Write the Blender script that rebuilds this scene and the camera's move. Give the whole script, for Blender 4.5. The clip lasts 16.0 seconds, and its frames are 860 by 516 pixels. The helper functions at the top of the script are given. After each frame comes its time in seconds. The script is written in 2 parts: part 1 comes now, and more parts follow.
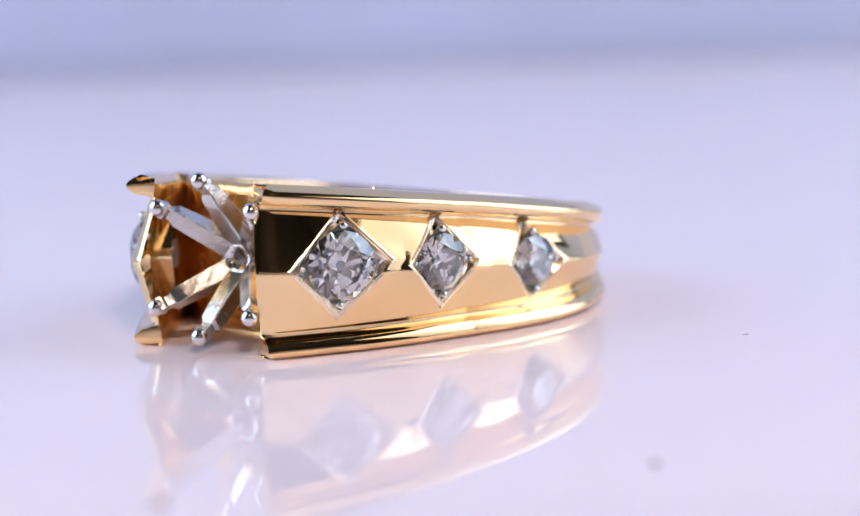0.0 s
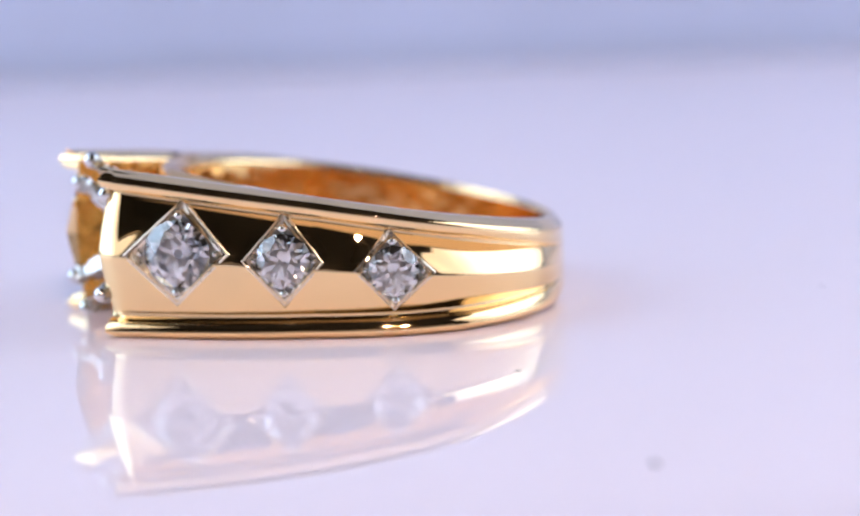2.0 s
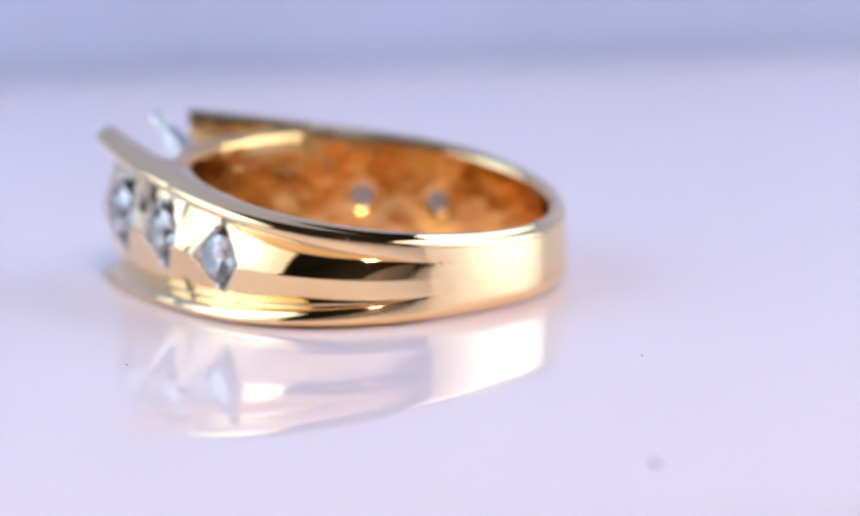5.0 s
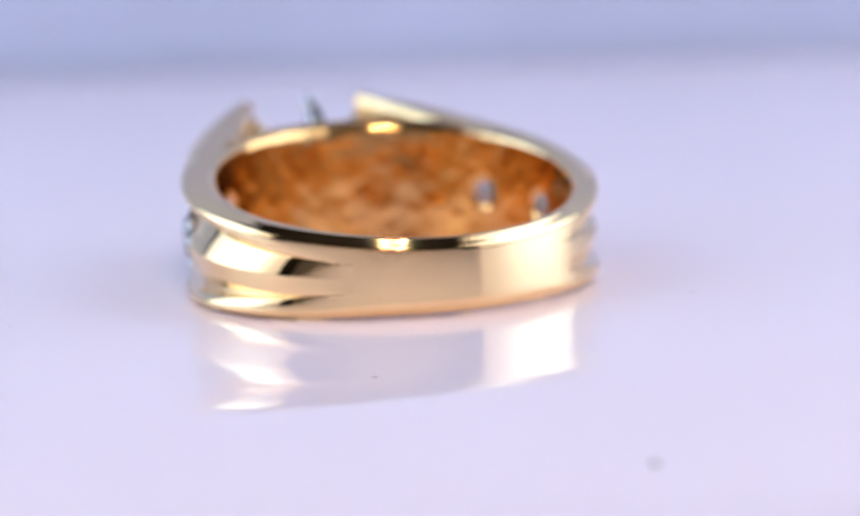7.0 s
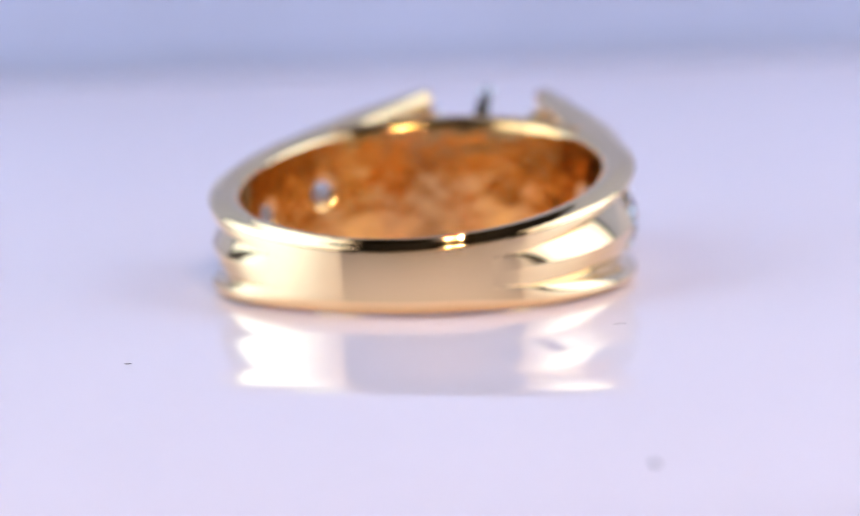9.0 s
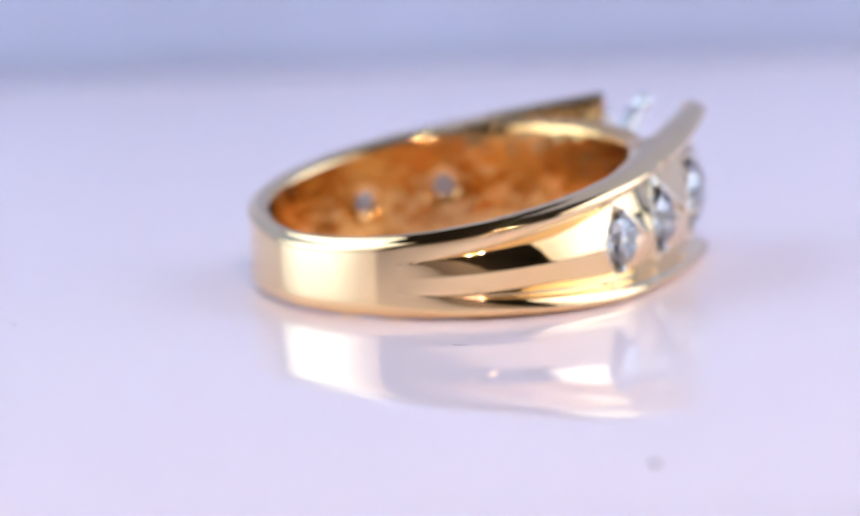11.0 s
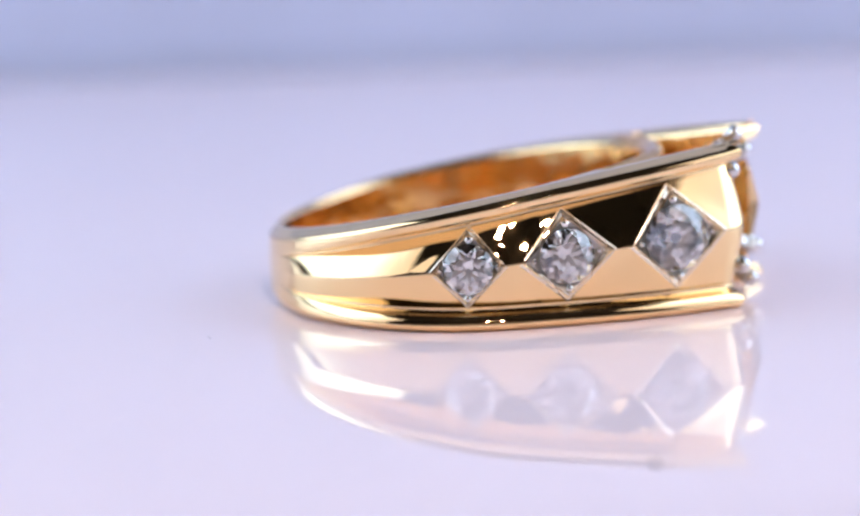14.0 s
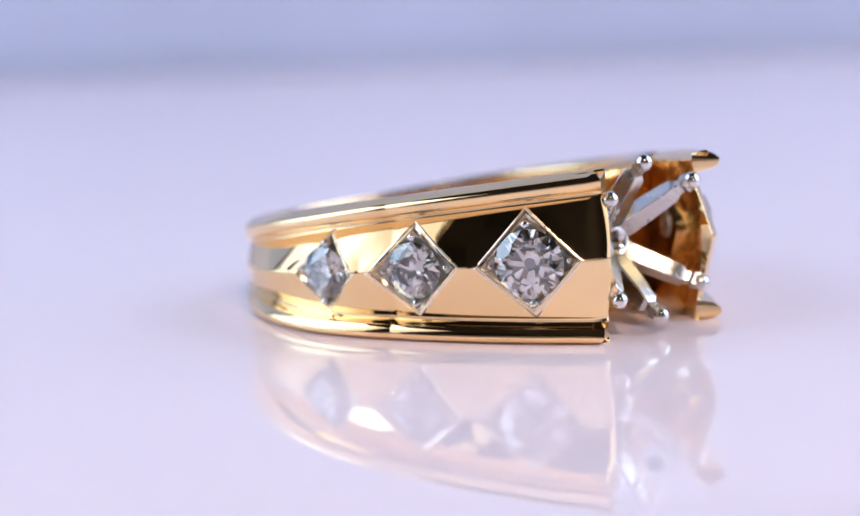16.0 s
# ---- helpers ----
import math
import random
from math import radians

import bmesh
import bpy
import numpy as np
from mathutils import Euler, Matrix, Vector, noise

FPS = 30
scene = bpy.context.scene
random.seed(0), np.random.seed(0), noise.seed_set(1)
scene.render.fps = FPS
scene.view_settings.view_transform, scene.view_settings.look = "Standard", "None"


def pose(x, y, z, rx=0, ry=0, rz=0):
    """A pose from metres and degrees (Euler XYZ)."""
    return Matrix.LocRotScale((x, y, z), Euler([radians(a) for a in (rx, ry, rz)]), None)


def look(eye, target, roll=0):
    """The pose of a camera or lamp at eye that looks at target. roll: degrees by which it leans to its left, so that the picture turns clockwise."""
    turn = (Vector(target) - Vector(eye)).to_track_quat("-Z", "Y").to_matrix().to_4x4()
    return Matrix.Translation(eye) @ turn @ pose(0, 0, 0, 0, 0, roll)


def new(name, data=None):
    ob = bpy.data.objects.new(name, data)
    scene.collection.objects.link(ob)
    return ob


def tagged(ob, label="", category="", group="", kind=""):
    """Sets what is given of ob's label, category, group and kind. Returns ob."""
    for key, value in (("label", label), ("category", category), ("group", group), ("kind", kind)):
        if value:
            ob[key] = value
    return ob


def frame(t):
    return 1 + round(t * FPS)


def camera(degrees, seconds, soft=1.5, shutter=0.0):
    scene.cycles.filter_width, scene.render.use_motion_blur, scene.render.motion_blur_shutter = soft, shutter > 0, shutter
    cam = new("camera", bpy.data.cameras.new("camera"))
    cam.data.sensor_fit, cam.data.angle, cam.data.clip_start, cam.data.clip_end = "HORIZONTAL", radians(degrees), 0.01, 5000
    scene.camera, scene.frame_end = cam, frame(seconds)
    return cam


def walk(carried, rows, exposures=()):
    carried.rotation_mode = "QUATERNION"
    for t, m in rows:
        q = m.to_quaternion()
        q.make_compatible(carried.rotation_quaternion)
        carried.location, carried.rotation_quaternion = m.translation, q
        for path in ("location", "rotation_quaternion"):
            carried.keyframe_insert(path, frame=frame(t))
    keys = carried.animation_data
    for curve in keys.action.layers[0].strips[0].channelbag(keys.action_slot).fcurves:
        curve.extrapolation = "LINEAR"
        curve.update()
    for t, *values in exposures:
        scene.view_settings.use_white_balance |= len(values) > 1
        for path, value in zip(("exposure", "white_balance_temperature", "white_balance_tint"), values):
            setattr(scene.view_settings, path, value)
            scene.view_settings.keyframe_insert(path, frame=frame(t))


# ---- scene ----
import itertools

MM = 0.001

# ---- camera ----
cam = camera(15.46, 16.0, soft=1.5)
EYE = (0.0, -0.14786, 0.026266)
walk(cam, [(0.0, look(EYE, (0, 0, 0), -2.03)), (16.0, look(EYE, (0, 0, 0), -2.03))])
cam.data.dof.use_dof = True
cam.data.dof.focus_distance = 0.1288
cam.data.dof.aperture_fstop = 36

# ---- light ----
SPIN = 281.39 / 16.0          # degrees a second, clockwise from above
AXIS = (-0.00067, -0.00836)   # where the turning axis meets the table
world = bpy.data.worlds.new("room")
scene.world = world
world.use_nodes = True
world.node_tree.nodes["Background"].inputs[0].default_value = (0.62, 0.66, 1.0, 1)
world.node_tree.nodes["Background"].inputs[1].default_value = 0.03
scene.view_settings.exposure = 0.11
SOFTBOX_GLOW = 3.1
LAMP_GLOW = 1650.0


# ---- materials ----
def material(name):
    m = bpy.data.materials.new(name)
    m.use_nodes = True
    return m, m.node_tree.nodes, m.node_tree.links, m.node_tree.nodes["Principled BSDF"]


def metal(name, colour, rough, scratch=0.02, tint=0.06, lump=5200, depth=0.00002):
    """Polished metal with faint polishing marks and slight smears."""
    m, nodes, links, b = material(name)
    b.inputs["Metallic"].default_value = 1.0
    co = nodes.new("ShaderNodeTexCoord")
    big = nodes.new("ShaderNodeTexNoise")
    big.inputs["Scale"].default_value = 420
    big.inputs["Detail"].default_value = 4
    links.new(co.outputs["Object"], big.inputs["Vector"])
    fine = nodes.new("ShaderNodeTexNoise")
    fine.inputs["Scale"].default_value = lump
    fine.inputs["Detail"].default_value = 3
    links.new(co.outputs["Object"], fine.inputs["Vector"])
    ramp = nodes.new("ShaderNodeMapRange")
    ramp.inputs["From Min"].default_value, ramp.inputs["From Max"].default_value = 0.35, 0.75
    ramp.inputs["To Min"].default_value, ramp.inputs["To Max"].default_value = rough, rough * 1.6 + 0.012
    links.new(big.outputs["Fac"], ramp.inputs["Value"])
    links.new(ramp.outputs["Result"], b.inputs["Roughness"])
    mix = nodes.new("ShaderNodeMix")
    mix.data_type = "RGBA"
    mix.inputs["A"].default_value = (*colour, 1)
    mix.inputs["B"].default_value = (*[c * (1 - tint) for c in colour], 1)
    links.new(big.outputs["Fac"], mix.inputs["Factor"])
    links.new(mix.outputs["Result"], b.inputs["Base Color"])
    bump = nodes.new("ShaderNodeBump")
    bump.inputs["Strength"].default_value = scratch
    bump.inputs["Distance"].default_value = depth
    links.new(fine.outputs["Fac"], bump.inputs["Height"])
    links.new(bump.outputs["Normal"], b.inputs["Normal"])
    return m


GOLD = metal("yellow_gold", (0.99, 0.725, 0.39), 0.010)
# Same gold, but the orange of light bouncing inside the band is in its colour.
GOLD_INNER_BOUNCE = metal("yellow_gold_inside_bounce", (1.0, 0.60, 0.24), 0.09, 0.30, 0.12, 560, 0.0006)
WHITE_GOLD = metal("white_gold", (0.74, 0.72, 0.70), 0.10, 0.10)
# Rougher inside the shoulders; gold-on-gold bounce light is painted in as deeper orange.
GOLD_CAST_BOUNCE = metal("cast_gold_shoulder_bounce", (1.0, 0.64, 0.28), 0.2, 0.55, 0.15, 900, 0.0005)
BEZEL = metal("pale_bright_cut_gold", (0.92, 0.80, 0.64), 0.2, 0.3, 0.1)
SEAT = metal("white_gold_cut", (0.80, 0.77, 0.74), 0.38, 0.6, 0.25)
WHITE_GOLD_BRUSHED = metal("white_gold_brushed", (0.72, 0.68, 0.64), 0.2, 0.5, 0.25, 3000, 0.00005)

DIAMOND, _n, _l, _b = material("diamond")
_b.inputs["Base Color"].default_value = (0.94, 0.925, 0.90, 1)
_b.inputs["Roughness"].default_value = 0.0
_b.inputs["IOR"].default_value = 2.417
_b.inputs["Transmission Weight"].default_value = 1.0


def acrylic():
    """White glossy sheet with faint dust haze."""
    m, nodes, links, b = material("white_acrylic")
    co = nodes.new("ShaderNodeTexCoord")
    n1 = nodes.new("ShaderNodeTexNoise")
    n1.inputs["Scale"].default_value = 28
    n1.inputs["Detail"].default_value = 5
    links.new(co.outputs["Object"], n1.inputs["Vector"])
    mix = nodes.new("ShaderNodeMix")
    mix.data_type = "RGBA"
    mix.inputs["A"].default_value = (0.835, 0.74, 0.81, 1)
    mix.inputs["B"].default_value = (0.865, 0.77, 0.84, 1)
    links.new(n1.outputs["Fac"], mix.inputs["Factor"])
    links.new(mix.outputs["Result"], b.inputs["Base Color"])
    b.inputs["Roughness"].default_value = 0.0
    b.inputs["IOR"].default_value = 1.49
    return m


def matte(name, colour, rough=0.8, scale=60, spread=0.12):
    m, nodes, links, b = material(name)
    co = nodes.new("ShaderNodeTexCoord")
    n1 = nodes.new("ShaderNodeTexNoise")
    n1.inputs["Scale"].default_value = scale
    n1.inputs["Detail"].default_value = 6
    links.new(co.outputs["Object"], n1.inputs["Vector"])
    mix = nodes.new("ShaderNodeMix")
    mix.data_type = "RGBA"
    mix.inputs["A"].default_value = (*[c * (1 - spread) for c in colour], 1)
    mix.inputs["B"].default_value = (*[min(1, c * (1 + spread)) for c in colour], 1)
    links.new(n1.outputs["Fac"], mix.inputs["Factor"])
    links.new(mix.outputs["Result"], b.inputs["Base Color"])
    b.inputs["Roughness"].default_value = rough
    return m


def glow(name, colour, strength):
    m, nodes, links, b = material(name)
    b.inputs["Base Color"].default_value = (0.8, 0.8, 0.8, 1)
    b.inputs["Emission Color"].default_value = (*colour, 1)
    b.inputs["Emission Strength"].default_value = strength
    return m


ACRYLIC = acrylic()
PAPER = matte("pale_backdrop_paper", (0.43, 0.466, 0.635))
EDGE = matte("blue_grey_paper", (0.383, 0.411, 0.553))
BOARD = matte("blue_grey_board", (0.315, 0.370, 0.553))
SPECK = matte("dark_speck", (0.05, 0.05, 0.06))
# For the added, unseen enclosure that gives the gold its black reflections.
BLACK = matte("black_surround", (0.022, 0.021, 0.022), 0.95, 200, 0.3)
# Grey of an added panel behind the camera that lightens stones and gold.
GREY = matte("grey_front_bounce", (0.36, 0.35, 0.37), 0.9, 12, 0.15)
BLACK_METAL = matte("black_lacquered_metal", (0.02, 0.02, 0.02), 0.4)


def diffuser(name, colour, power):
    """Lit cloth, brightest in the middle of the box and fading to its edges."""
    m, nodes, links, b = material(name)
    b.inputs["Base Color"].default_value = (0.8, 0.8, 0.8, 1)
    b.inputs["Emission Color"].default_value = (*colour, 1)
    co = nodes.new("ShaderNodeTexCoord")
    sep = nodes.new("ShaderNodeSeparateXYZ")
    links.new(co.outputs["Object"], sep.inputs[0])
    ramp = nodes.new("ShaderNodeMapRange")
    ramp.interpolation_type = "SMOOTHERSTEP"
    ramp.inputs["From Min"].default_value, ramp.inputs["From Max"].default_value = -0.135, 0.0
    ramp.inputs["To Min"].default_value, ramp.inputs["To Max"].default_value = 0.08 * SOFTBOX_GLOW * power, SOFTBOX_GLOW * power
    links.new(sep.outputs["Y"], ramp.inputs["Value"])
    cloud = nodes.new("ShaderNodeTexNoise")
    cloud.inputs["Scale"].default_value = 14
    links.new(co.outputs["Object"], cloud.inputs["Vector"])
    fold = nodes.new("ShaderNodeMapRange")
    fold.inputs["To Min"].default_value, fold.inputs["To Max"].default_value = 0.7, 1.3
    links.new(cloud.outputs["Fac"], fold.inputs["Value"])
    back = nodes.new("ShaderNodeMapRange")
    back.interpolation_type = "SMOOTHERSTEP"
    back.inputs["From Min"].default_value, back.inputs["From Max"].default_value = 0.005, 0.072
    back.inputs["To Min"].default_value, back.inputs["To Max"].default_value = 1.0, 0.4
    links.new(sep.outputs["Y"], back.inputs["Value"])
    ends = nodes.new("ShaderNodeMath")
    ends.operation = "MULTIPLY"
    links.new(ramp.outputs["Result"], ends.inputs[0])
    links.new(back.outputs["Result"], ends.inputs[1])
    mul = nodes.new("ShaderNodeMath")
    mul.operation = "MULTIPLY"
    links.new(ends.outputs[0], mul.inputs[0])
    links.new(fold.outputs["Result"], mul.inputs[1])
    links.new(mul.outputs[0], b.inputs["Emission Strength"])
    return m


DIFFUSER_COOL = diffuser("cool_diffuser_cloth", (0.510, 0.742, 1.000), 0.98)
DIFFUSER_WARM = diffuser("pale_diffuser_cloth", (0.608, 0.774, 1.000), 0.93)
BULB = glow("lit_warm_bulb", (1.0, 0.77, 0.60), LAMP_GLOW)
STONE_BACK = metal("stone_underside", (0.42, 0.44, 0.52), 0.35)
LINT = matte("grey_lint", (0.34, 0.32, 0.34), 0.9, 4000, 0.3)


# ---- mesh helpers ----
def part(name, bm, mat, parent=None, label="", smooth=True):
    me = bpy.data.meshes.new(name)
    bmesh.ops.recalc_face_normals(bm, faces=bm.faces)
    bm.to_mesh(me)
    bm.free()
    me.materials.append(mat)
    if smooth:
        me.shade_smooth()
    ob = new(name, me)
    if parent:
        ob.parent = parent
    if label:
        ob["label"] = label
    return ob


def box_mesh(bm, centre, size, bevel=0.0):
    r = bmesh.ops.create_cube(bm, size=1.0)
    for v in r["verts"]:
        v.co = Vector([c + s * k for c, s, k in zip(centre, size, v.co)])
    if bevel:
        edges = list({e for v in r["verts"] for e in v.link_edges})
        bmesh.ops.bevel(bm, geom=edges, offset=bevel, segments=2, profile=0.5, affect="EDGES")


def loft(bm, loops, closed_loop=True, cap=True):
    """Quads between equal loops of points."""
    rows = [[bm.verts.new(p) for p in loop] for loop in loops]
    n = len(rows[0])
    for a, b in zip(rows, rows[1:]):
        for i in range(n if closed_loop else n - 1):
            j = (i + 1) % n
            bm.faces.new((a[i], a[j], b[j], b[i]))
    if cap:
        bm.faces.new(rows[0][::-1])
        bm.faces.new(rows[-1])


# ---- the ring's plan, in millimetres: x across, y towards the head, z up from the table ----
CY, RO, RI = 2.75, 9.25, 8.0       # centre and radii of the round part
CI = CY - 0.45                     # the finger hole sits nearer the worn back
TOP0, TOPK = 4.35, 0.181          # height of the upper edge: TOP0 + TOPK * y
ARC_END = math.radians(29)
P0 = Vector((RO * math.cos(ARC_END), CY + RO * math.sin(ARC_END)))
P1 = Vector((6.75, 10.9))
P2 = Vector((3.35, 15.1))
TIP_IN = Vector((2.6, 14.45))
BRANCH = math.radians(52)
N_ARC, N_BEZ = 300, 230


def smooth01(x):
    x = min(1.0, max(0.0, x))
    return x * x * (3 - 2 * x)


def top_height(y):
    return TOP0 + TOPK * y + 0.2 * math.sin(math.pi * min(1.0, max(0.0, (y + 6.5) / 21.6)))


def low_height(y):
    """The lower edge lifts a little towards the back."""
    return 0.16 * smooth01((4.0 - y) / 10.0)


def half_outline():
    """Stations from the back to the tip of one shoulder: outer point, inner point, length along the outside."""
    rows = []
    for i in range(N_ARC):
        a = -math.pi / 2 + (ARC_END + math.pi / 2) * i / N_ARC
        d = Vector((math.cos(a), math.sin(a)))
        rows.append((Vector((0, CY)) + (RO - 0.1 * math.cos(a / 2 + math.pi / 4) ** 8) * d, Vector((0, CI)) + RI * d))
    split = 0.42
    for i in range(N_BEZ + 1):
        u = i / N_BEZ
        o = (1 - u) ** 2 * P0 + 2 * u * (1 - u) * P1 + u * u * P2
        if u < split:
            a = ARC_END + (BRANCH - ARC_END) * u / split
            inner = Vector((RI * math.cos(a), CI + RI * math.sin(a)))
        else:
            w = (u - split) / (1 - split)
            start = Vector(((RI + 0.75) * math.cos(BRANCH), CI + (RI + 0.75) * math.sin(BRANCH)))
            inner = start.lerp(TIP_IN, w)
        rows.append((o, inner))
    length, out = 0.0, []
    for i, (o, inner) in enumerate(rows):
        if i:
            length += (o - rows[i - 1][0]).length
        out.append((o, inner, length))
    return out


HALF = half_outline()
TOTAL = HALF[-1][2]
LENGTHS = np.array([r[2] for r in HALF])
OUTX = np.array([r[0].x for r in HALF])
OUTY = np.array([r[0].y for r in HALF])


def outer_at(s):
    """Point and outward normal of one shoulder's outside at length s."""
    x, y = np.interp(s, LENGTHS, OUTX), np.interp(s, LENGTHS, OUTY)
    e = 0.05
    dx = np.interp(s + e, LENGTHS, OUTX) - np.interp(s - e, LENGTHS, OUTX)
    dy = np.interp(s + e, LENGTHS, OUTY) - np.interp(s - e, LENGTHS, OUTY)
    n = Vector((dy, -dx)).normalized()
    return Vector((x, y)), n


def length_at_y(y):
    return float(np.interp(y, OUTY, LENGTHS))


class Lozenge:
    """A setting, by its head, upper, back and lower corners (y, z) on one shoulder, and its stone's radius."""

    def __init__(self, head, top, back, low, stone):
        corners = [(length_at_y(y), z) for y, z in (head, top, back, low)]
        self.s = sum(c[0] for c in corners) / 4
        self.z = sum(c[1] for c in corners) / 4
        self.along = ((corners[0][0] - corners[2][0]) / 2, (corners[0][1] - corners[2][1]) / 2)
        self.up = ((corners[1][0] - corners[3][0]) / 2, (corners[1][1] - corners[3][1]) / 2)
        self.r = stone

    def spot(self, a, b):
        """Offset in length and height of a point given in the lozenge's own axes."""
        return a * self.along[0] + b * self.up[0], a * self.along[1] + b * self.up[1]

    def q(self, s, z):
        """0 at the centre, 1 on the rim."""
        ds, dz = s - self.s, z - self.z
        det = self.along[0] * self.up[1] - self.along[1] * self.up[0]
        a = (ds * self.up[1] - dz * self.up[0]) / det
        b = (dz * self.along[0] - ds * self.along[1]) / det
        return abs(a) + abs(b)


LOZENGES = {
    -1: (Lozenge((14.10, 3.56), (12.25, 5.80), (10.45, 3.60), (12.55, 1.50), 1.50),
         Lozenge((9.90, 3.34), (8.30, 5.20), (6.95, 3.22), (8.35, 1.42), 1.22),
         Lozenge((5.60, 2.88), (4.10, 4.42), (2.50, 2.68), (4.00, 1.06), 1.12)),
    1: (Lozenge((14.25, 3.62), (12.45, 5.38), (10.70, 3.26), (12.75, 1.06), 1.50),
        Lozenge((10.00, 3.24), (8.15, 4.80), (6.40, 2.84), (8.30, 1.00), 1.22),
        Lozenge((5.75, 2.82), (4.30, 4.24), (2.72, 2.70), (4.15, 0.88), 1.12)),
}
GROOVE_START = RO * math.radians(31)


def groove(s):
    """How far the groove has opened at length s, its depth share, and the widths of the rail and of the rail with its groove."""
    x = min(1.0, max(0.0, (s - GROOVE_START) / 8.0))
    g = smooth01(x)
    rail = 0.64 + 0.42 * (1 - x) ** 1.5
    return x, g, rail, rail + 0.02 + 0.30 * g


def section_rows(s, low, top):
    """Heights of the mesh rows from the lower to the upper edge, close together along rail and groove."""
    x, g, rail, gap = groove(s)
    half = (top - low) / 2
    up = [rail * i / 18 for i in range(18)] + [rail + (gap - rail) * i / 12 for i in range(12)] + [gap + (half - gap) * i / 35 for i in range(35)]
    return [low + e for e in up] + [low + half] + [top - e for e in reversed(up)]


def surface(side, s, z, top, low):
    """Offset of the outside along its normal, without the settings."""
    e = min(z - low, top - z)
    plain = 1 - smooth01(s / GROOVE_START - 0.6)
    soft = 0.3 + (0.3 if z - low < top - z else 0.0) * plain
    edge = -(0.2 + (0.12 if z - low < top - z else 0.0) * plain) * max(0.0, 1 - e / soft) ** 2 - 0.05 * plain * (1 - 2 * e / (top - low)) ** 2
    if s < GROOVE_START:
        return edge
    x, g, rail, gap = groove(s)
    mid = (top - low) / 2
    if e < rail:
        w = (e - rail / 2) / (rail / 2)
        return edge + 0.17 * g * (1 - w * w) + 0.02 * g
    floor = (-0.74 if z > (top + low) / 2 else -0.52) * g
    if e < gap:
        return 0.02 * g + (floor - 0.02 * g) * smooth01((e - rail) / (gap - rail) * 1.5)
    w = min(1.0, (e - gap) / (mid - gap))
    if w > 0.95:
        w = 1 - 0.025 - (1 - w) ** 2 / 0.1
    ridge = 0.10 * g
    lip = 0.0
    for lz in LOZENGES[side]:
        q = lz.q(s, z)
        lip = max(lip, 0.065 * math.exp(-(max(0.0, q - 1.0) / 0.36) ** 2))
    return lip * smooth01((w - 0.12) * 1.5) + floor + (ridge - floor) * (w + (0.16 if z > (top + low) / 2 else 0.03) * w * (1 - w)) ** (0.35 + 0.65 * x)


NT = 9   # points across the crowned top of the rim


def dent(side, s):
    """The band is bent a little out of round on one side."""
    if side > 0:
        return 0.0
    return 0.55 * math.exp(-((s / RO - 1.0) / 0.4) ** 2) + 0.25 * math.exp(-((s / RO - 1.45) / 0.3) ** 2)


def outer_side(side, s):
    """Point and outward normal of a shoulder's outside, bend included, before mirroring."""
    o, n = outer_at(s)
    if side > 0:
        return o, n
    slope = (dent(side, s + 0.05) - dent(side, s - 0.05)) / 0.1
    t = Vector((-n.y, n.x))
    return o + n * dent(side, s), (n - t * slope).normalized()


def hole_centre(side, lz):
    """Direction from the finger hole's centre to the opening behind a stone, and the wall's radius there."""
    o, n = outer_at(lz.s)
    d = (o - Vector((0, CI))).normalized()
    return d, RI + 0.7 * dent(side, lz.s)


def recess(side, q, z):
    """Depth of the drilled openings behind the second and third stones."""
    deep = 0.0
    for lz in LOZENGES[side][1:]:
        d, radius = hole_centre(side, lz)
        across = (q - Vector((0, CI))).dot(Vector((-d.y, d.x)))
        rho = math.hypot(across, z - lz.z) / (0.62 * lz.r)
        if (q - Vector((0, CI))).dot(d) > 0 and rho < 1.45:
            deep = max(deep, 0.12 * (1 - smooth01((rho - 0.82) / 0.36)) - 0.09 * math.exp(-((rho - 1.2) / 0.12) ** 2))
    return deep


def end_caps(bm, loops, nz, ni):
    """Closes the two shoulder ends with a strip from the outside to the inner wall."""
    for loop in (loops[0], loops[-1]):
        outer = [Vector(p) for p in loop[:nz + 1]]
        wall = [Vector(p) for p in loop[nz + NT + 6:nz + NT + 6 + ni]][::-1]
        zs = [p.z for p in wall]
        rows = []
        for p in outer:
            q = Vector((np.interp(p.z, zs, [v.x for v in wall]), np.interp(p.z, zs, [v.y for v in wall]), p.z))
            rows.append([bm.verts.new(p), bm.verts.new(p.lerp(q, 0.5)), bm.verts.new(q)])
        for a, b in zip(rows, rows[1:]):
            for i in (0, 1):
                bm.faces.new((a[i], a[i + 1], b[i + 1], b[i]))


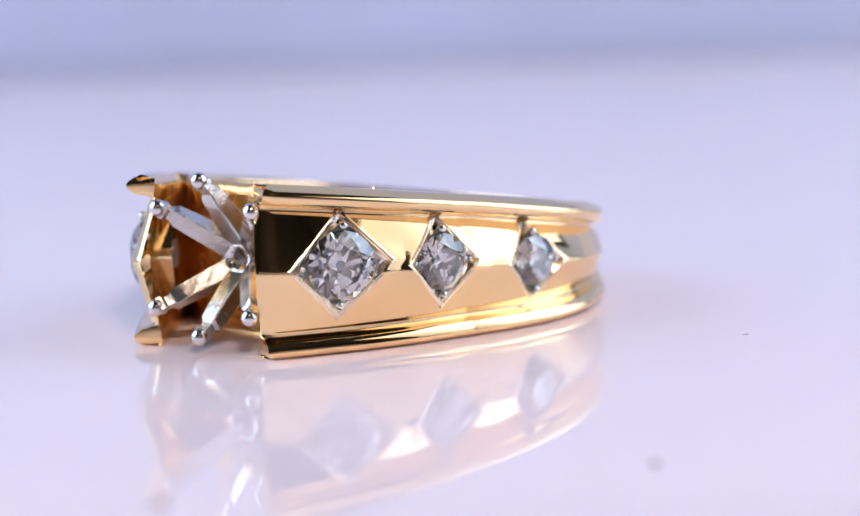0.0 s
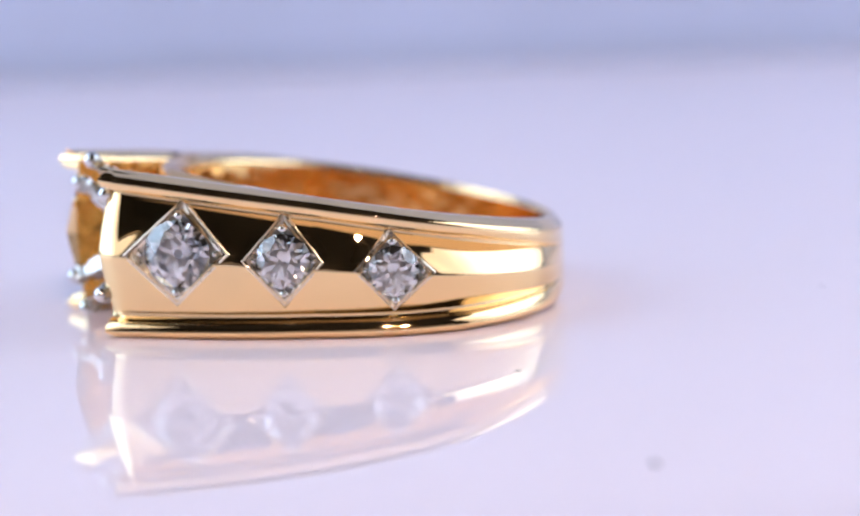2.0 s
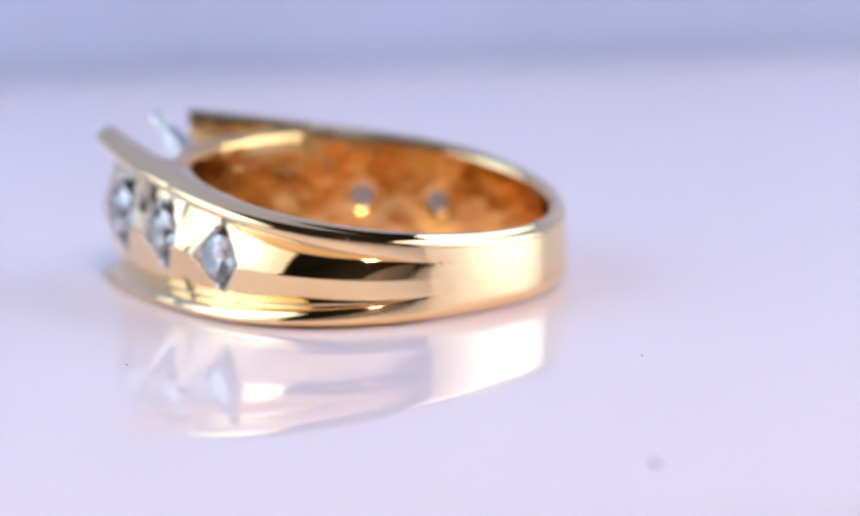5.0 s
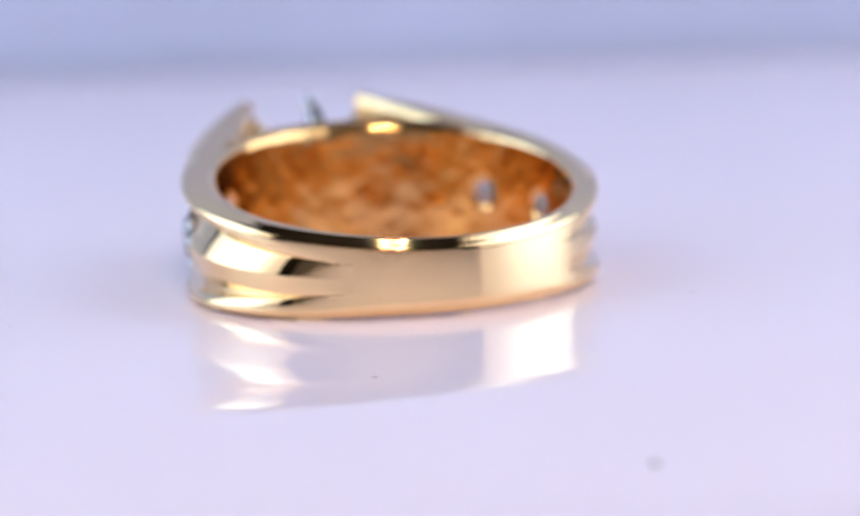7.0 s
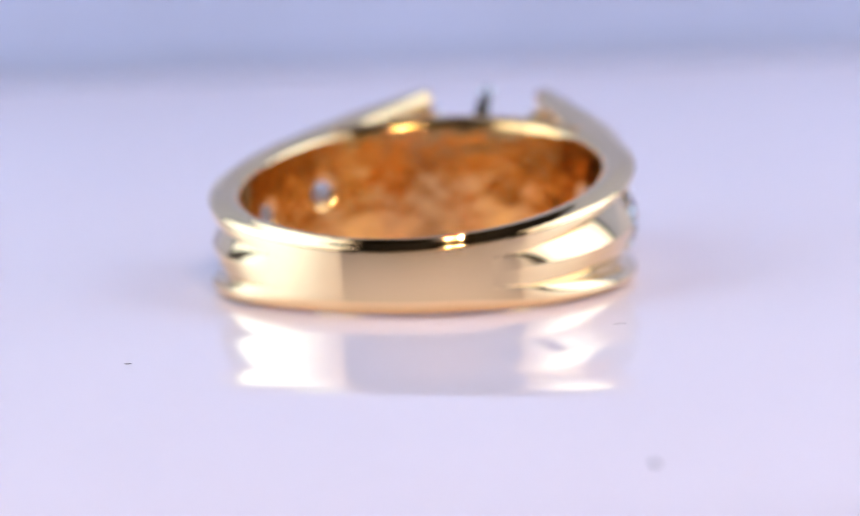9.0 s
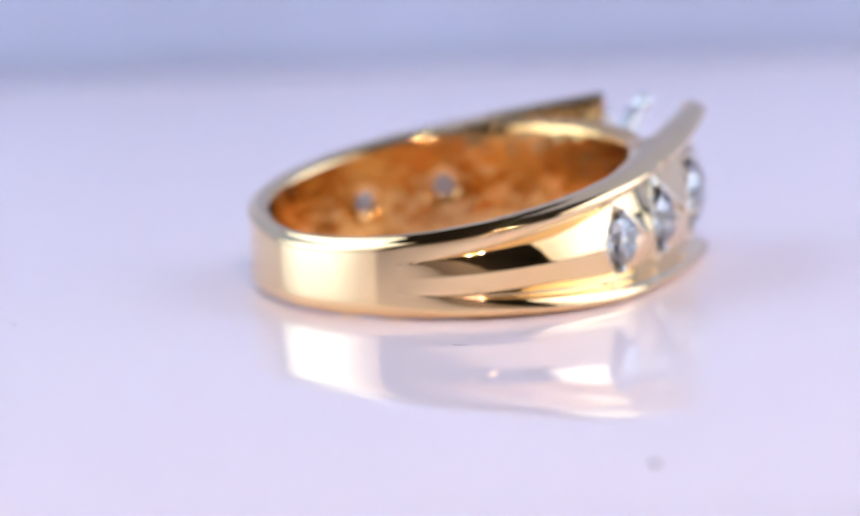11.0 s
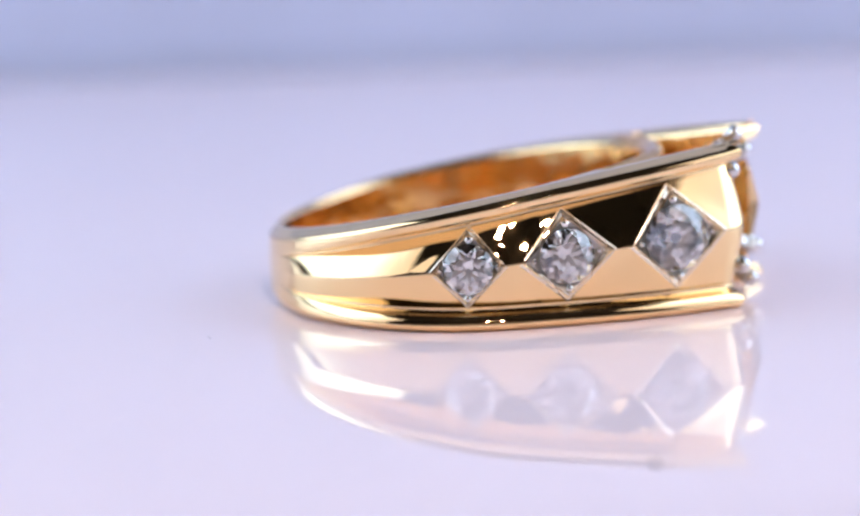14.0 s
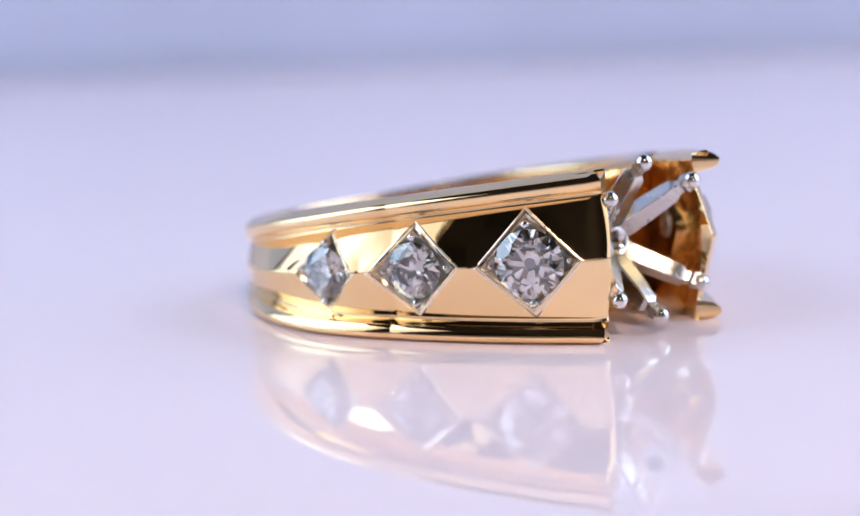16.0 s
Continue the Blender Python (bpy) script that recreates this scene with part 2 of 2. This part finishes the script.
def ring_body():
    """Shank and both shoulders, from tip to tip, with grooved sides and lozenge pockets."""
    NZ, NI = 130, 56
    bm = bmesh.new()
    loops = []
    stations = [(-1, h) for h in HALF[::-1]] + [(1, h) for h in HALF[1:]]
    for side, (o, inner, s) in stations:
        top_o, top_i = top_height(o.y), top_height(inner.y)
        low_o, low_i = low_height(o.y), low_height(inner.y)
        n = outer_at(s)[1]
        if side < 0:
            worn = dent(side, s)
            o, inner = o + n * worn, inner + n * worn * 0.7
        loop = []
        for z in section_rows(s, low_o, top_o):
            f = (z - low_o) / (top_o - low_o)
            d = surface(side, s, z, top_o, low_o)
            for lz in LOZENGES[side]:
                if lz.q(s, z) < 0.93:
                    d = min(d, -1.5 if lz is LOZENGES[side][0] else -1.19)
            if s > TOTAL - 0.8:
                d -= 0.32 * ((s - TOTAL + 0.8) / 0.8) ** 2 * smooth01((min(z - low_o, top_o - z) - 0.3) / 0.9)
            w = abs(2 * f - 1)
            e = min(z - low_o, top_o - z)
            bow = (0.16 - 0.46 * w * w) if e > 0.66 else -0.13 - 0.28 * max(0.0, 1 - e / 0.35) ** 2
            p = o + d * n + Vector((-n.y, n.x)) * bow * smooth01((s - TOTAL + 0.9) / 0.9)
            loop.append((side * p.x * MM, p.y * MM, z * MM))
        rim = 0.2
        away = (inner - o).normalized()
        lip = o - n * 0.26
        crown = 0.13 + 0.04 * smooth01((s - TOTAL + 9) / 6)
        for k in range(NT):
            w = (k + 0.5) / NT
            q = lip.lerp(inner - away * rim, w)
            loop.append((side * q.x * MM, q.y * MM, (top_o + (top_i - top_o) * w + crown * (1 - (2 * w - 1) ** 4)) * MM))
        for a in (0.0, 0.35, 0.7, 1.05, 1.4):
            q = inner - away * rim * (1 - math.sin(a))
            loop.append((side * q.x * MM, q.y * MM, (top_i - rim * (1 - math.cos(a))) * MM))
        hollow = 0.34 * smooth01((s - TOTAL + 3.2) / 2.5)
        for k in range(NI):
            f = k / (NI - 1)
            z = top_i - rim + (low_i + 2 * rim - top_i) * f
            q = inner - away * (hollow * math.sin(math.pi * f) + recess(side, inner, z))
            loop.append((side * q.x * MM, q.y * MM, z * MM))
        for a in (1.4, 1.05, 0.7, 0.35, 0.0):
            q = inner - away * rim * (1 - math.sin(a))
            loop.append((side * q.x * MM, q.y * MM, (low_i + rim * (1 - math.cos(a))) * MM))
        loops.append(loop)
    loft(bm, loops, cap=False)
    bm.verts.index_update()
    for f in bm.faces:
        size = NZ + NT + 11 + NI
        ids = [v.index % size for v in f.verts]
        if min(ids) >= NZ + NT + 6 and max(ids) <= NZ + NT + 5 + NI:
            # Inner walls take the gold with bounce light in its colour.
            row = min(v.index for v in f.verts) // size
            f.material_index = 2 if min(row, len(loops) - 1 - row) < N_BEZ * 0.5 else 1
    end_caps(bm, loops, NZ, NI)
    return bm


def bridge():
    """The round band that closes the circle behind the head."""
    bm = bmesh.new()
    loops = []
    a0 = math.radians(46)
    for i in range(61):
        a = a0 + (math.pi - 2 * a0) * i / 60
        d = Vector((math.cos(a), math.sin(a)))
        loop = []
        dip = 0.12 * math.sin(math.pi * i / 60)
        for r, up in ((RI + 0.0, 2.0), (RI + 0.0, 0.7), (RI + 0.0, 0.3), (RI + 0.01, 0.16), (RI + 0.1, 0.0), (RI + 0.34, -0.16), (RI + 0.6, -0.18), (RI + 0.84, -0.02), (RI + 0.95, 0.16), (RI + 0.96, 0.4)):
            p = Vector((0, CI)) + r * d
            loop.append((p.x * MM, p.y * MM, (top_height(p.y) - 0.05 - dip - up) * MM))
        for r, up in ((RI + 0.96, 0.5), (RI + 0.95, 0.17), (RI + 0.83, 0.05), (RI + 0.12, 0.05), (RI + 0.0, 0.17), (RI + 0.0, 0.5)):
            p = Vector((0, CI)) + r * d
            loop.append((p.x * MM, p.y * MM, (up + dip) * MM))
        loops.append(loop)
    loft(bm, loops)
    return bm


def place_on(side, s, z, d=0.0, ds=0.0, dz=0.0):
    """A point on a shoulder, d outwards along the normal, with flat steps ds and dz in the setting's plane."""
    o, n = outer_side(side, s)
    t = Vector((-n.y, n.x))
    p = o + d * n + ds * t
    return (side * p.x * MM, p.y * MM, (z + dz) * MM)


def lozenge_frame(side, lz):
    corners = [(1, 0), (0, 1), (-1, 0), (0, -1)]
    ring = []
    for k in range(4):
        a, b = corners[k], corners[(k + 1) % 4]
        for i in range(8):
            f = i / 8
            ring.append((a[0] + (b[0] - a[0]) * f, a[1] + (b[1] - a[1]) * f))

    def loop(scale, lift, flat=None):
        out = []
        for x, y in ring:
            ds, dz = lz.spot(x * scale, y * scale)
            s, z = lz.s + ds, lz.z + dz
            o, n = outer_at(s)
            d = surface(side, s, z, top_height(o.y), low_height(o.y)) + lift
            if flat is not None:
                d = min(d, flat)
            p = o + d * n + dent(side, s) * n
            out.append((side * p.x * MM, p.y * MM, z * MM))
        return out

    bm = bmesh.new()
    loft(bm, [loop(1.10, -0.2), loop(1.07, 0.008), loop(1.03, 0.022), loop(0.985, 0.0),
              loop(0.86, -0.08, -0.17), loop(0.84, -0.5, -0.8)], cap=False)
    return bm


def seat(side, lz):
    """Bright floor between the lozenge and the round stone."""
    bm = bmesh.new()
    outer, inner, low = [], [], []
    N = 48
    r = lz.r
    for i in range(N):
        a = 2 * math.pi * i / N
        c, sn = math.cos(a), math.sin(a)
        q = 0.88 / lz.q(lz.s + c, lz.z + sn)
        q = max(q, r * 0.93)
        outer.append(place_on(side, lz.s, lz.z, -0.24, c * q, sn * q))
        inner.append(place_on(side, lz.s, lz.z, -0.36, c * r * 0.9, sn * r * 0.9))
        low.append(place_on(side, lz.s, lz.z, -0.95, c * r * 0.6, sn * r * 0.6))
    loft(bm, [outer, inner, low], cap=False)
    return bm


def brilliant_cut():
    """Corners of a round brilliant of radius 1: where three of its facet planes meet inside all the others."""
    planes = [(0.0, 0.0, 1.0, 0.31)]

    def facets(count, start, slope, sign, radius, height):
        for i in range(count):
            a = start + 2 * math.pi * i / count
            t = math.radians(slope)
            n = (math.sin(t) * math.cos(a), math.sin(t) * math.sin(a), sign * math.cos(t))
            planes.append((*n, n[2] * height + math.sin(t) * radius))

    eighth = math.pi / 8
    facets(8, 0.0, 34.5, 1, 1.0, 0.02)                          # crown mains
    facets(8, eighth, 21.0, 1, 0.56 * math.cos(eighth), 0.31)   # stars
    facets(16, eighth / 2, 40.0, 1, 0.985, 0.02)                # upper girdle
    facets(8, 0.0, 40.8, -1, 1.0, -0.025)                       # pavilion mains
    facets(16, eighth / 2, 42.0, -1, 0.985, -0.025)             # lower girdle
    facets(16, eighth / 2, 90.0, 1, 0.985, 0.0)                 # girdle
    P = np.array(planes)
    combos = np.array(list(itertools.combinations(range(len(P)), 3)))
    A, b = P[combos][:, :, :3], P[combos][:, :, 3]
    good = np.abs(np.linalg.det(A)) > 1e-4
    X = np.linalg.solve(A[good], b[good][:, :, None])[:, :, 0]
    X = X[(X @ P[:, :3].T <= P[:, 3] + 1e-6).all(axis=1)]
    return np.unique(np.round(X, 4), axis=0)


CUT = brilliant_cut()


def brilliant(side, lz):
    """A round brilliant: table, crown, girdle, pavilion."""
    bm = bmesh.new()
    turn = 0.35 * lz.s
    r = lz.r * 0.97
    for x, y, h in CUT.tolist():
        u, v = x * math.cos(turn) - y * math.sin(turn), x * math.sin(turn) + y * math.cos(turn)
        bm.verts.new(place_on(side, lz.s, lz.z, -0.13 + h * r, u * r, v * r))
    bmesh.ops.remove_doubles(bm, verts=bm.verts, dist=0.004 * MM)
    bmesh.ops.convex_hull(bm, input=bm.verts)
    bmesh.ops.dissolve_limit(bm, angle_limit=math.radians(0.6), verts=bm.verts, edges=bm.edges)
    return bm


def ball(bm, centre, radius, squash=1.0):
    r = bmesh.ops.create_uvsphere(bm, u_segments=14, v_segments=10, radius=radius)
    for v in r["verts"]:
        v.co = Vector((v.co.x, v.co.y, v.co.z * squash)) + Vector(centre)


def bead(side, lz, k):
    """Small grain of metal that holds the stone in a corner of the lozenge."""
    x, y = ((1, 0), (0, 1), (-1, 0), (0, -1))[k]
    ds, dz = lz.spot(x, y)
    reach = (0.64 * lz.r + 0.36 * 0.88 * math.hypot(ds, dz)) / math.hypot(ds, dz)
    bm = bmesh.new()
    ball(bm, place_on(side, lz.s, lz.z, -0.18, ds * reach, dz * reach), (0.19 if y else 0.13) * MM)
    return bm


def opening_ring(side, lz, rows, n=20):
    """Loops round the opening behind a stone: share of its radius, depth into the wall."""
    d, radius = hole_centre(side, lz)
    t = Vector((-d.y, d.x))
    c = Vector((0, CI))
    bm = bmesh.new()
    loops = []
    for share, deep in rows:
        loop = []
        for i in range(n):
            a = 2 * math.pi * i / n
            x = math.cos(a) * share * 0.62 * lz.r
            p = c + d * (math.sqrt(radius * radius - x * x) + deep) + t * x
            loop.append((side * p.x * MM, p.y * MM, (lz.z + math.sin(a) * share * 0.62 * lz.r) * MM))
        loops.append(loop)
    return bm, loops


def stone_back(side, lz):
    """Underside of the stone that shows in that opening."""
    bm, loops = opening_ring(side, lz, ((0.72, 0.10), (0.7, 0.03), (0.5, -0.01), (0.06, -0.07)), 8)
    loft(bm, loops)
    return bm


def shoulder_opening(side, lz):
    """Underside of the first stone, showing on the inside of its shoulder."""
    i = int(np.argmin(np.abs(LENGTHS - lz.s)))
    o, inner, _ = HALF[i]
    n = outer_at(lz.s)[1]
    t = Vector((-n.y, n.x))
    bm = bmesh.new()
    loops = []
    for share, proud in ((1.0, -0.3), (1.0, 0.03), (0.86, 0.06), (0.7, -0.1), (0.35, -0.02), (0.04, 0.05)):
        loop = []
        for k in range(10):
            a = 2 * math.pi * k / 10
            p = inner - n * (proud + 0.05) + t * math.cos(a) * share * 0.62
            loop.append((side * p.x * MM, p.y * MM, (lz.z + math.sin(a) * share * 0.62) * MM))
        loops.append(loop)
    loft(bm, loops)
    return bm


# ---- the head: an empty six-prong basket ----
HEAD_BASE = Vector((0, 11.75, 3.45))
HEAD_DIR = Vector((0, math.cos(math.radians(5.5)), math.sin(math.radians(5.5))))
HEAD_UP = Vector((0, -HEAD_DIR.z, HEAD_DIR.y))
HEAD_SIDE = Vector((1, 0, 0))
# sideways and upward reach of the six tips from the head's axis
PRONGS = ((0.25, 3.35), (-2.5, 2.25), (-2.5, -2.05), (0.1, -3.05), (2.45, -2.05), (2.45, 2.1))


def head_point(along, radius, angle, across=0.0):
    r = HEAD_SIDE * math.cos(angle) + HEAD_UP * math.sin(angle)
    t = -HEAD_SIDE * math.sin(angle) + HEAD_UP * math.cos(angle)
    return tuple((HEAD_BASE + HEAD_DIR * along + r * radius + t * across) * MM)


def prong(angle, reach):
    """Flat arm that leans outwards, then turns up to its tip."""
    bm = bmesh.new()
    loops = []
    for along, rad, wide, thick in ((0.0, 0.4, 0.46, 0.34), (0.5, 0.85, 0.44, 0.44), (1.2, 1.55, 0.40, 0.46), (1.9, 2.23, 0.37, 0.42),
                                    (2.3, 2.60, 0.36, 0.34), (2.42, 2.70, 0.25, 0.22), (2.6, 2.84, 0.24, 0.20), (2.72, 2.93, 0.33, 0.28),
                                    (2.92, 3.04, 0.32, 0.24), (3.06, 3.08, 0.2, 0.14)):
        loop = []
        for w, t in ((-0.88, -1), (0.88, -1), (1, -0.82), (1, 0.82), (0.88, 1), (-0.88, 1), (-1, 0.82), (-1, -0.82)):
            loop.append(head_point(along - 0.6 * t * thick, rad * reach / 3.1 + 0.8 * t * thick, angle, w * wide))
        loops.append(loop)
    loft(bm, loops)
    return bm


def prong_tip(angle, reach):
    bm = bmesh.new()
    ball(bm, head_point(3.0, reach, angle), 0.36 * MM)
    return bm


def collar(r_in, r_out, a0, a1):
    """A round collar of rectangular section along the head's axis."""
    bm = bmesh.new()
    loops = []
    for i in range(33):
        a = 2 * math.pi * i / 32
        loops.append([head_point(a0, r_in, a), head_point(a0, r_out, a), head_point(a1 - 0.08, r_out, a),
                      head_point(a1, r_out - 0.08, a), head_point(a1, r_in, a)])
    loft(bm, loops, cap=False)
    bmesh.ops.remove_doubles(bm, verts=bm.verts, dist=1e-7)
    return bm


# ---- structure ----
def tabletop():
    bm = bmesh.new()
    box_mesh(bm, (0, -0.16, -0.004), (0.9, 0.8, 0.008))
    ob = part("tabletop", bm, ACRYLIC, smooth=False)
    tagged(ob, "glossy white acrylic table top that mirrors the ring", "table top", kind="structure")


def backdrop():
    """Paper that rises from the table behind the ring."""
    bm = bmesh.new()
    path = [(0.0775, 0.0), (0.0785, 0.012), (0.082, 0.034), (0.0832, 0.034), (0.080, 0.012), (0.079, 0.0)]
    loft(bm, [[(x, y, z + 0.00002) for y, z in path] for x in (-0.2, 0.2)])
    ob = part("backdrop", bm, PAPER, smooth=False)
    tagged(ob, "plain pale lavender paper backdrop behind the table", "backdrop", kind="structure")


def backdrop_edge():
    """Greyer strip along the foot of the paper."""
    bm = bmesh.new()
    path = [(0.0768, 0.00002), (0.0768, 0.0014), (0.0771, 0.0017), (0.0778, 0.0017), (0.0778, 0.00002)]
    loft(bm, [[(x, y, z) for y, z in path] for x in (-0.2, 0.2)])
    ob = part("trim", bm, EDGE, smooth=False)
    tagged(ob, "blue-grey strip along the foot of the paper backdrop", "trim", kind="structure")


def upper_backdrop():
    """Unseen darker blue-grey board added above the paper, mirrored in the ring's top faces."""
    bm = bmesh.new()
    box_mesh(bm, (0, 0.086, 0.137), (0.4, 0.004, 0.206))
    ob = part("backdrop_upper", bm, BOARD, smooth=False)
    tagged(ob, "unseen blue-grey board added above the backdrop for the ring to mirror", "backdrop", kind="structure")


def room():
    """Unseen panels added round the set: black darkens reflections, the grey front brightens them."""
    for name, c, size in (("front_bounce", (0, -0.57, 0.083), (0.94, 0.01, 0.176)), ("dark_panel_front", (0, -0.572, 0.348), (0.94, 0.01, 0.354)), ("dark_panel_left", (-0.465, -0.16, 0.25), (0.01, 0.8, 0.55)),
                          ("dark_panel_right", (0.465, -0.16, 0.25), (0.01, 0.8, 0.55)), ("dark_panel_back", (0, 0.25, 0.25), (0.94, 0.01, 0.55)),
                          ("ceiling", (0, -0.16, 0.53), (0.94, 0.83, 0.01))):
        bm = bmesh.new()
        box_mesh(bm, c, size)
        front = name == "front_bounce"
        ob = part(name, bm, GREY if front else BLACK, smooth=False)
        tagged(ob, "unseen grey panel added to brighten what the ring mirrors" if front else "unseen black panel added to darken what the ring mirrors", "wall" if name != "ceiling" else "ceiling", kind="structure")


def softbox(side):
    ob = new("softbox")
    bm = bmesh.new()
    box_mesh(bm, (side * 0.15, -0.03, 0.13), (0.004, 0.21, 0.245))
    part("diffuser", bm, DIFFUSER_COOL if side < 0 else DIFFUSER_WARM, ob, "lit white diffuser cloth", smooth=False)
    for c, size in (((side * 0.152, -0.03, 0.256), (0.012, 0.226, 0.006)), ((side * 0.152, -0.03, 0.0035), (0.012, 0.226, 0.006)),
                    ((side * 0.152, -0.139, 0.13), (0.012, 0.006, 0.246)), ((side * 0.152, 0.079, 0.13), (0.012, 0.006, 0.246))):
        bm = bmesh.new()
        box_mesh(bm, c, size, 0.001)
        part("frame_bar", bm, BLACK_METAL, ob, smooth=False)
    tagged(ob, "square white softbox lamp standing beside the table", "lamp", group="softboxes")


def spot(x, y):
    ob = new("work_lamp")
    c = Vector((x, y, 0.239))
    bm = bmesh.new()
    ball(bm, c, 0.0042)
    part("bulb", bm, BULB, ob, "glowing warm bulb")
    bm = bmesh.new()
    box_mesh(bm, c + Vector((0, 0, 0.145)), (0.004, 0.004, 0.285), 0.0008)
    part("stem", bm, BLACK_METAL, ob, smooth=False)
    tagged(ob, "small warm lamp hanging from the dark ceiling", "lamp", group="hanging lamps")


tabletop()
backdrop()
backdrop_edge()
upper_backdrop()
room()
softbox(-1)
softbox(1)
spot(0.031, -0.264)
spot(0.065, -0.258)


# ---- the ring ----
def build_ring():
    ring = new("ring")
    body = part("shank", ring_body(), GOLD, ring, "polished yellow gold shank with grooved tapering shoulders")
    body.data.set_sharp_from_angle(angle=math.radians(32))
    body.data.materials.append(GOLD_INNER_BOUNCE)
    body.data.materials.append(GOLD_CAST_BOUNCE)
    b = part("bridge", bridge(), GOLD_INNER_BOUNCE, ring)
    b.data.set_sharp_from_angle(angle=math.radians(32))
    b.data.materials.append(GOLD_CAST_BOUNCE)
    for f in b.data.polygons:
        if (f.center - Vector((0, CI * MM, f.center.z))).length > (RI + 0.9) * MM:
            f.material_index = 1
    for side in (-1, 1):
        for lz in LOZENGES[side]:
            f = part("setting", lozenge_frame(side, lz), BEZEL, ring, "lozenge setting with bright bevelled edge")
            f.data.set_sharp_from_angle(angle=math.radians(20))
            part("seat", seat(side, lz), SEAT, f, "white gold seat")
            part("diamond", brilliant(side, lz), DIAMOND, f, "clear round brilliant-cut diamond", smooth=False)
            for k in range(4):
                part("bead", bead(side, lz, k), WHITE_GOLD, f)
            if lz is LOZENGES[side][0]:
                part("culet", shoulder_opening(side, lz), STONE_BACK, f, "grey underside of the stone inside the shoulder", smooth=False)
            else:
                part("culet", stone_back(side, lz), STONE_BACK, f, "grey underside of the stone in its drilled opening", smooth=False)
    head = part("head", collar(0.34, 0.92, -1.0, 0.8), WHITE_GOLD, ring, "white gold six-prong head with no stone in it")
    for across, up in PRONGS:
        a, reach = math.atan2(up, across), math.hypot(across, up)
        p = part("prong", prong(a, reach), WHITE_GOLD_BRUSHED, head)
        p.data.set_sharp_from_angle(angle=math.radians(25))
        part("prong_tip", prong_tip(a, reach), WHITE_GOLD, head, "rounded polished prong tip")
    tagged(ring, "yellow gold ring with six diamonds and an empty white head", "ring")
    return ring


def lint(x, y, long, wide, turn, spot_like=False):
    """A short curled fibre, or a round speck standing in for dust on the camera."""
    bm = bmesh.new()
    if spot_like:
        ball(bm, (0, 0, wide * 0.4 * MM), wide * MM, 0.4)
    else:
        loops = []
        for i in range(9):
            f = i / 8 - 0.5
            p = Vector((f * long, 0.25 * long * f * f, 0.0))
            w = wide * (1 - (2 * f) ** 4 * 0.7)
            loops.append([((p.x) * MM, (p.y + w * math.cos(a)) * MM, (wide + w * math.sin(a)) * MM) for a in (0.3, 1.5, 2.8, 4.0, 5.2)])
        loft(bm, loops)
    ob = part("dust_fibre" if not spot_like else "camera_dust_spot", bm, LINT)
    tagged(ob, "tiny grey dust fibre lying on the glossy white table" if not spot_like else "tiny round dark speck standing in for a dust spot on the camera", "dust")
    return ob, (x, y, turn)


ring = build_ring()
DUST = [lint(10.5, -6.7, 0.7, 0.013, 30), lint(-8.0, -16.2, 0.35, 0.02, 10), lint(-18.1, 2.0, 0.28, 0.02, 60)]
# Stand-in for a dust spot on the camera; it doesn't turn with the table.
camera_spot, _ = lint(0, 0, 0, 0.155, 0, True)
camera_spot.data.materials[0] = SPECK
camera_spot.location = (0.00748, -0.04211, 0.0)


# ---- what moves ----
def motions():
    times = [0.5 * i for i in range(33)]
    walk(ring, [(t, pose(AXIS[0], AXIS[1], 0, 0, 0, 144.13 - SPIN * t)) for t in times])
    for ob, (x, y, turn) in DUST:
        rows = []
        for t in times:
            m = pose(AXIS[0], AXIS[1], 0, 0, 0, 144.13 - SPIN * t) @ pose(x * MM, y * MM, 0, 0, 0, turn)
            rows.append((t, m))
        walk(ob, rows)


motions()
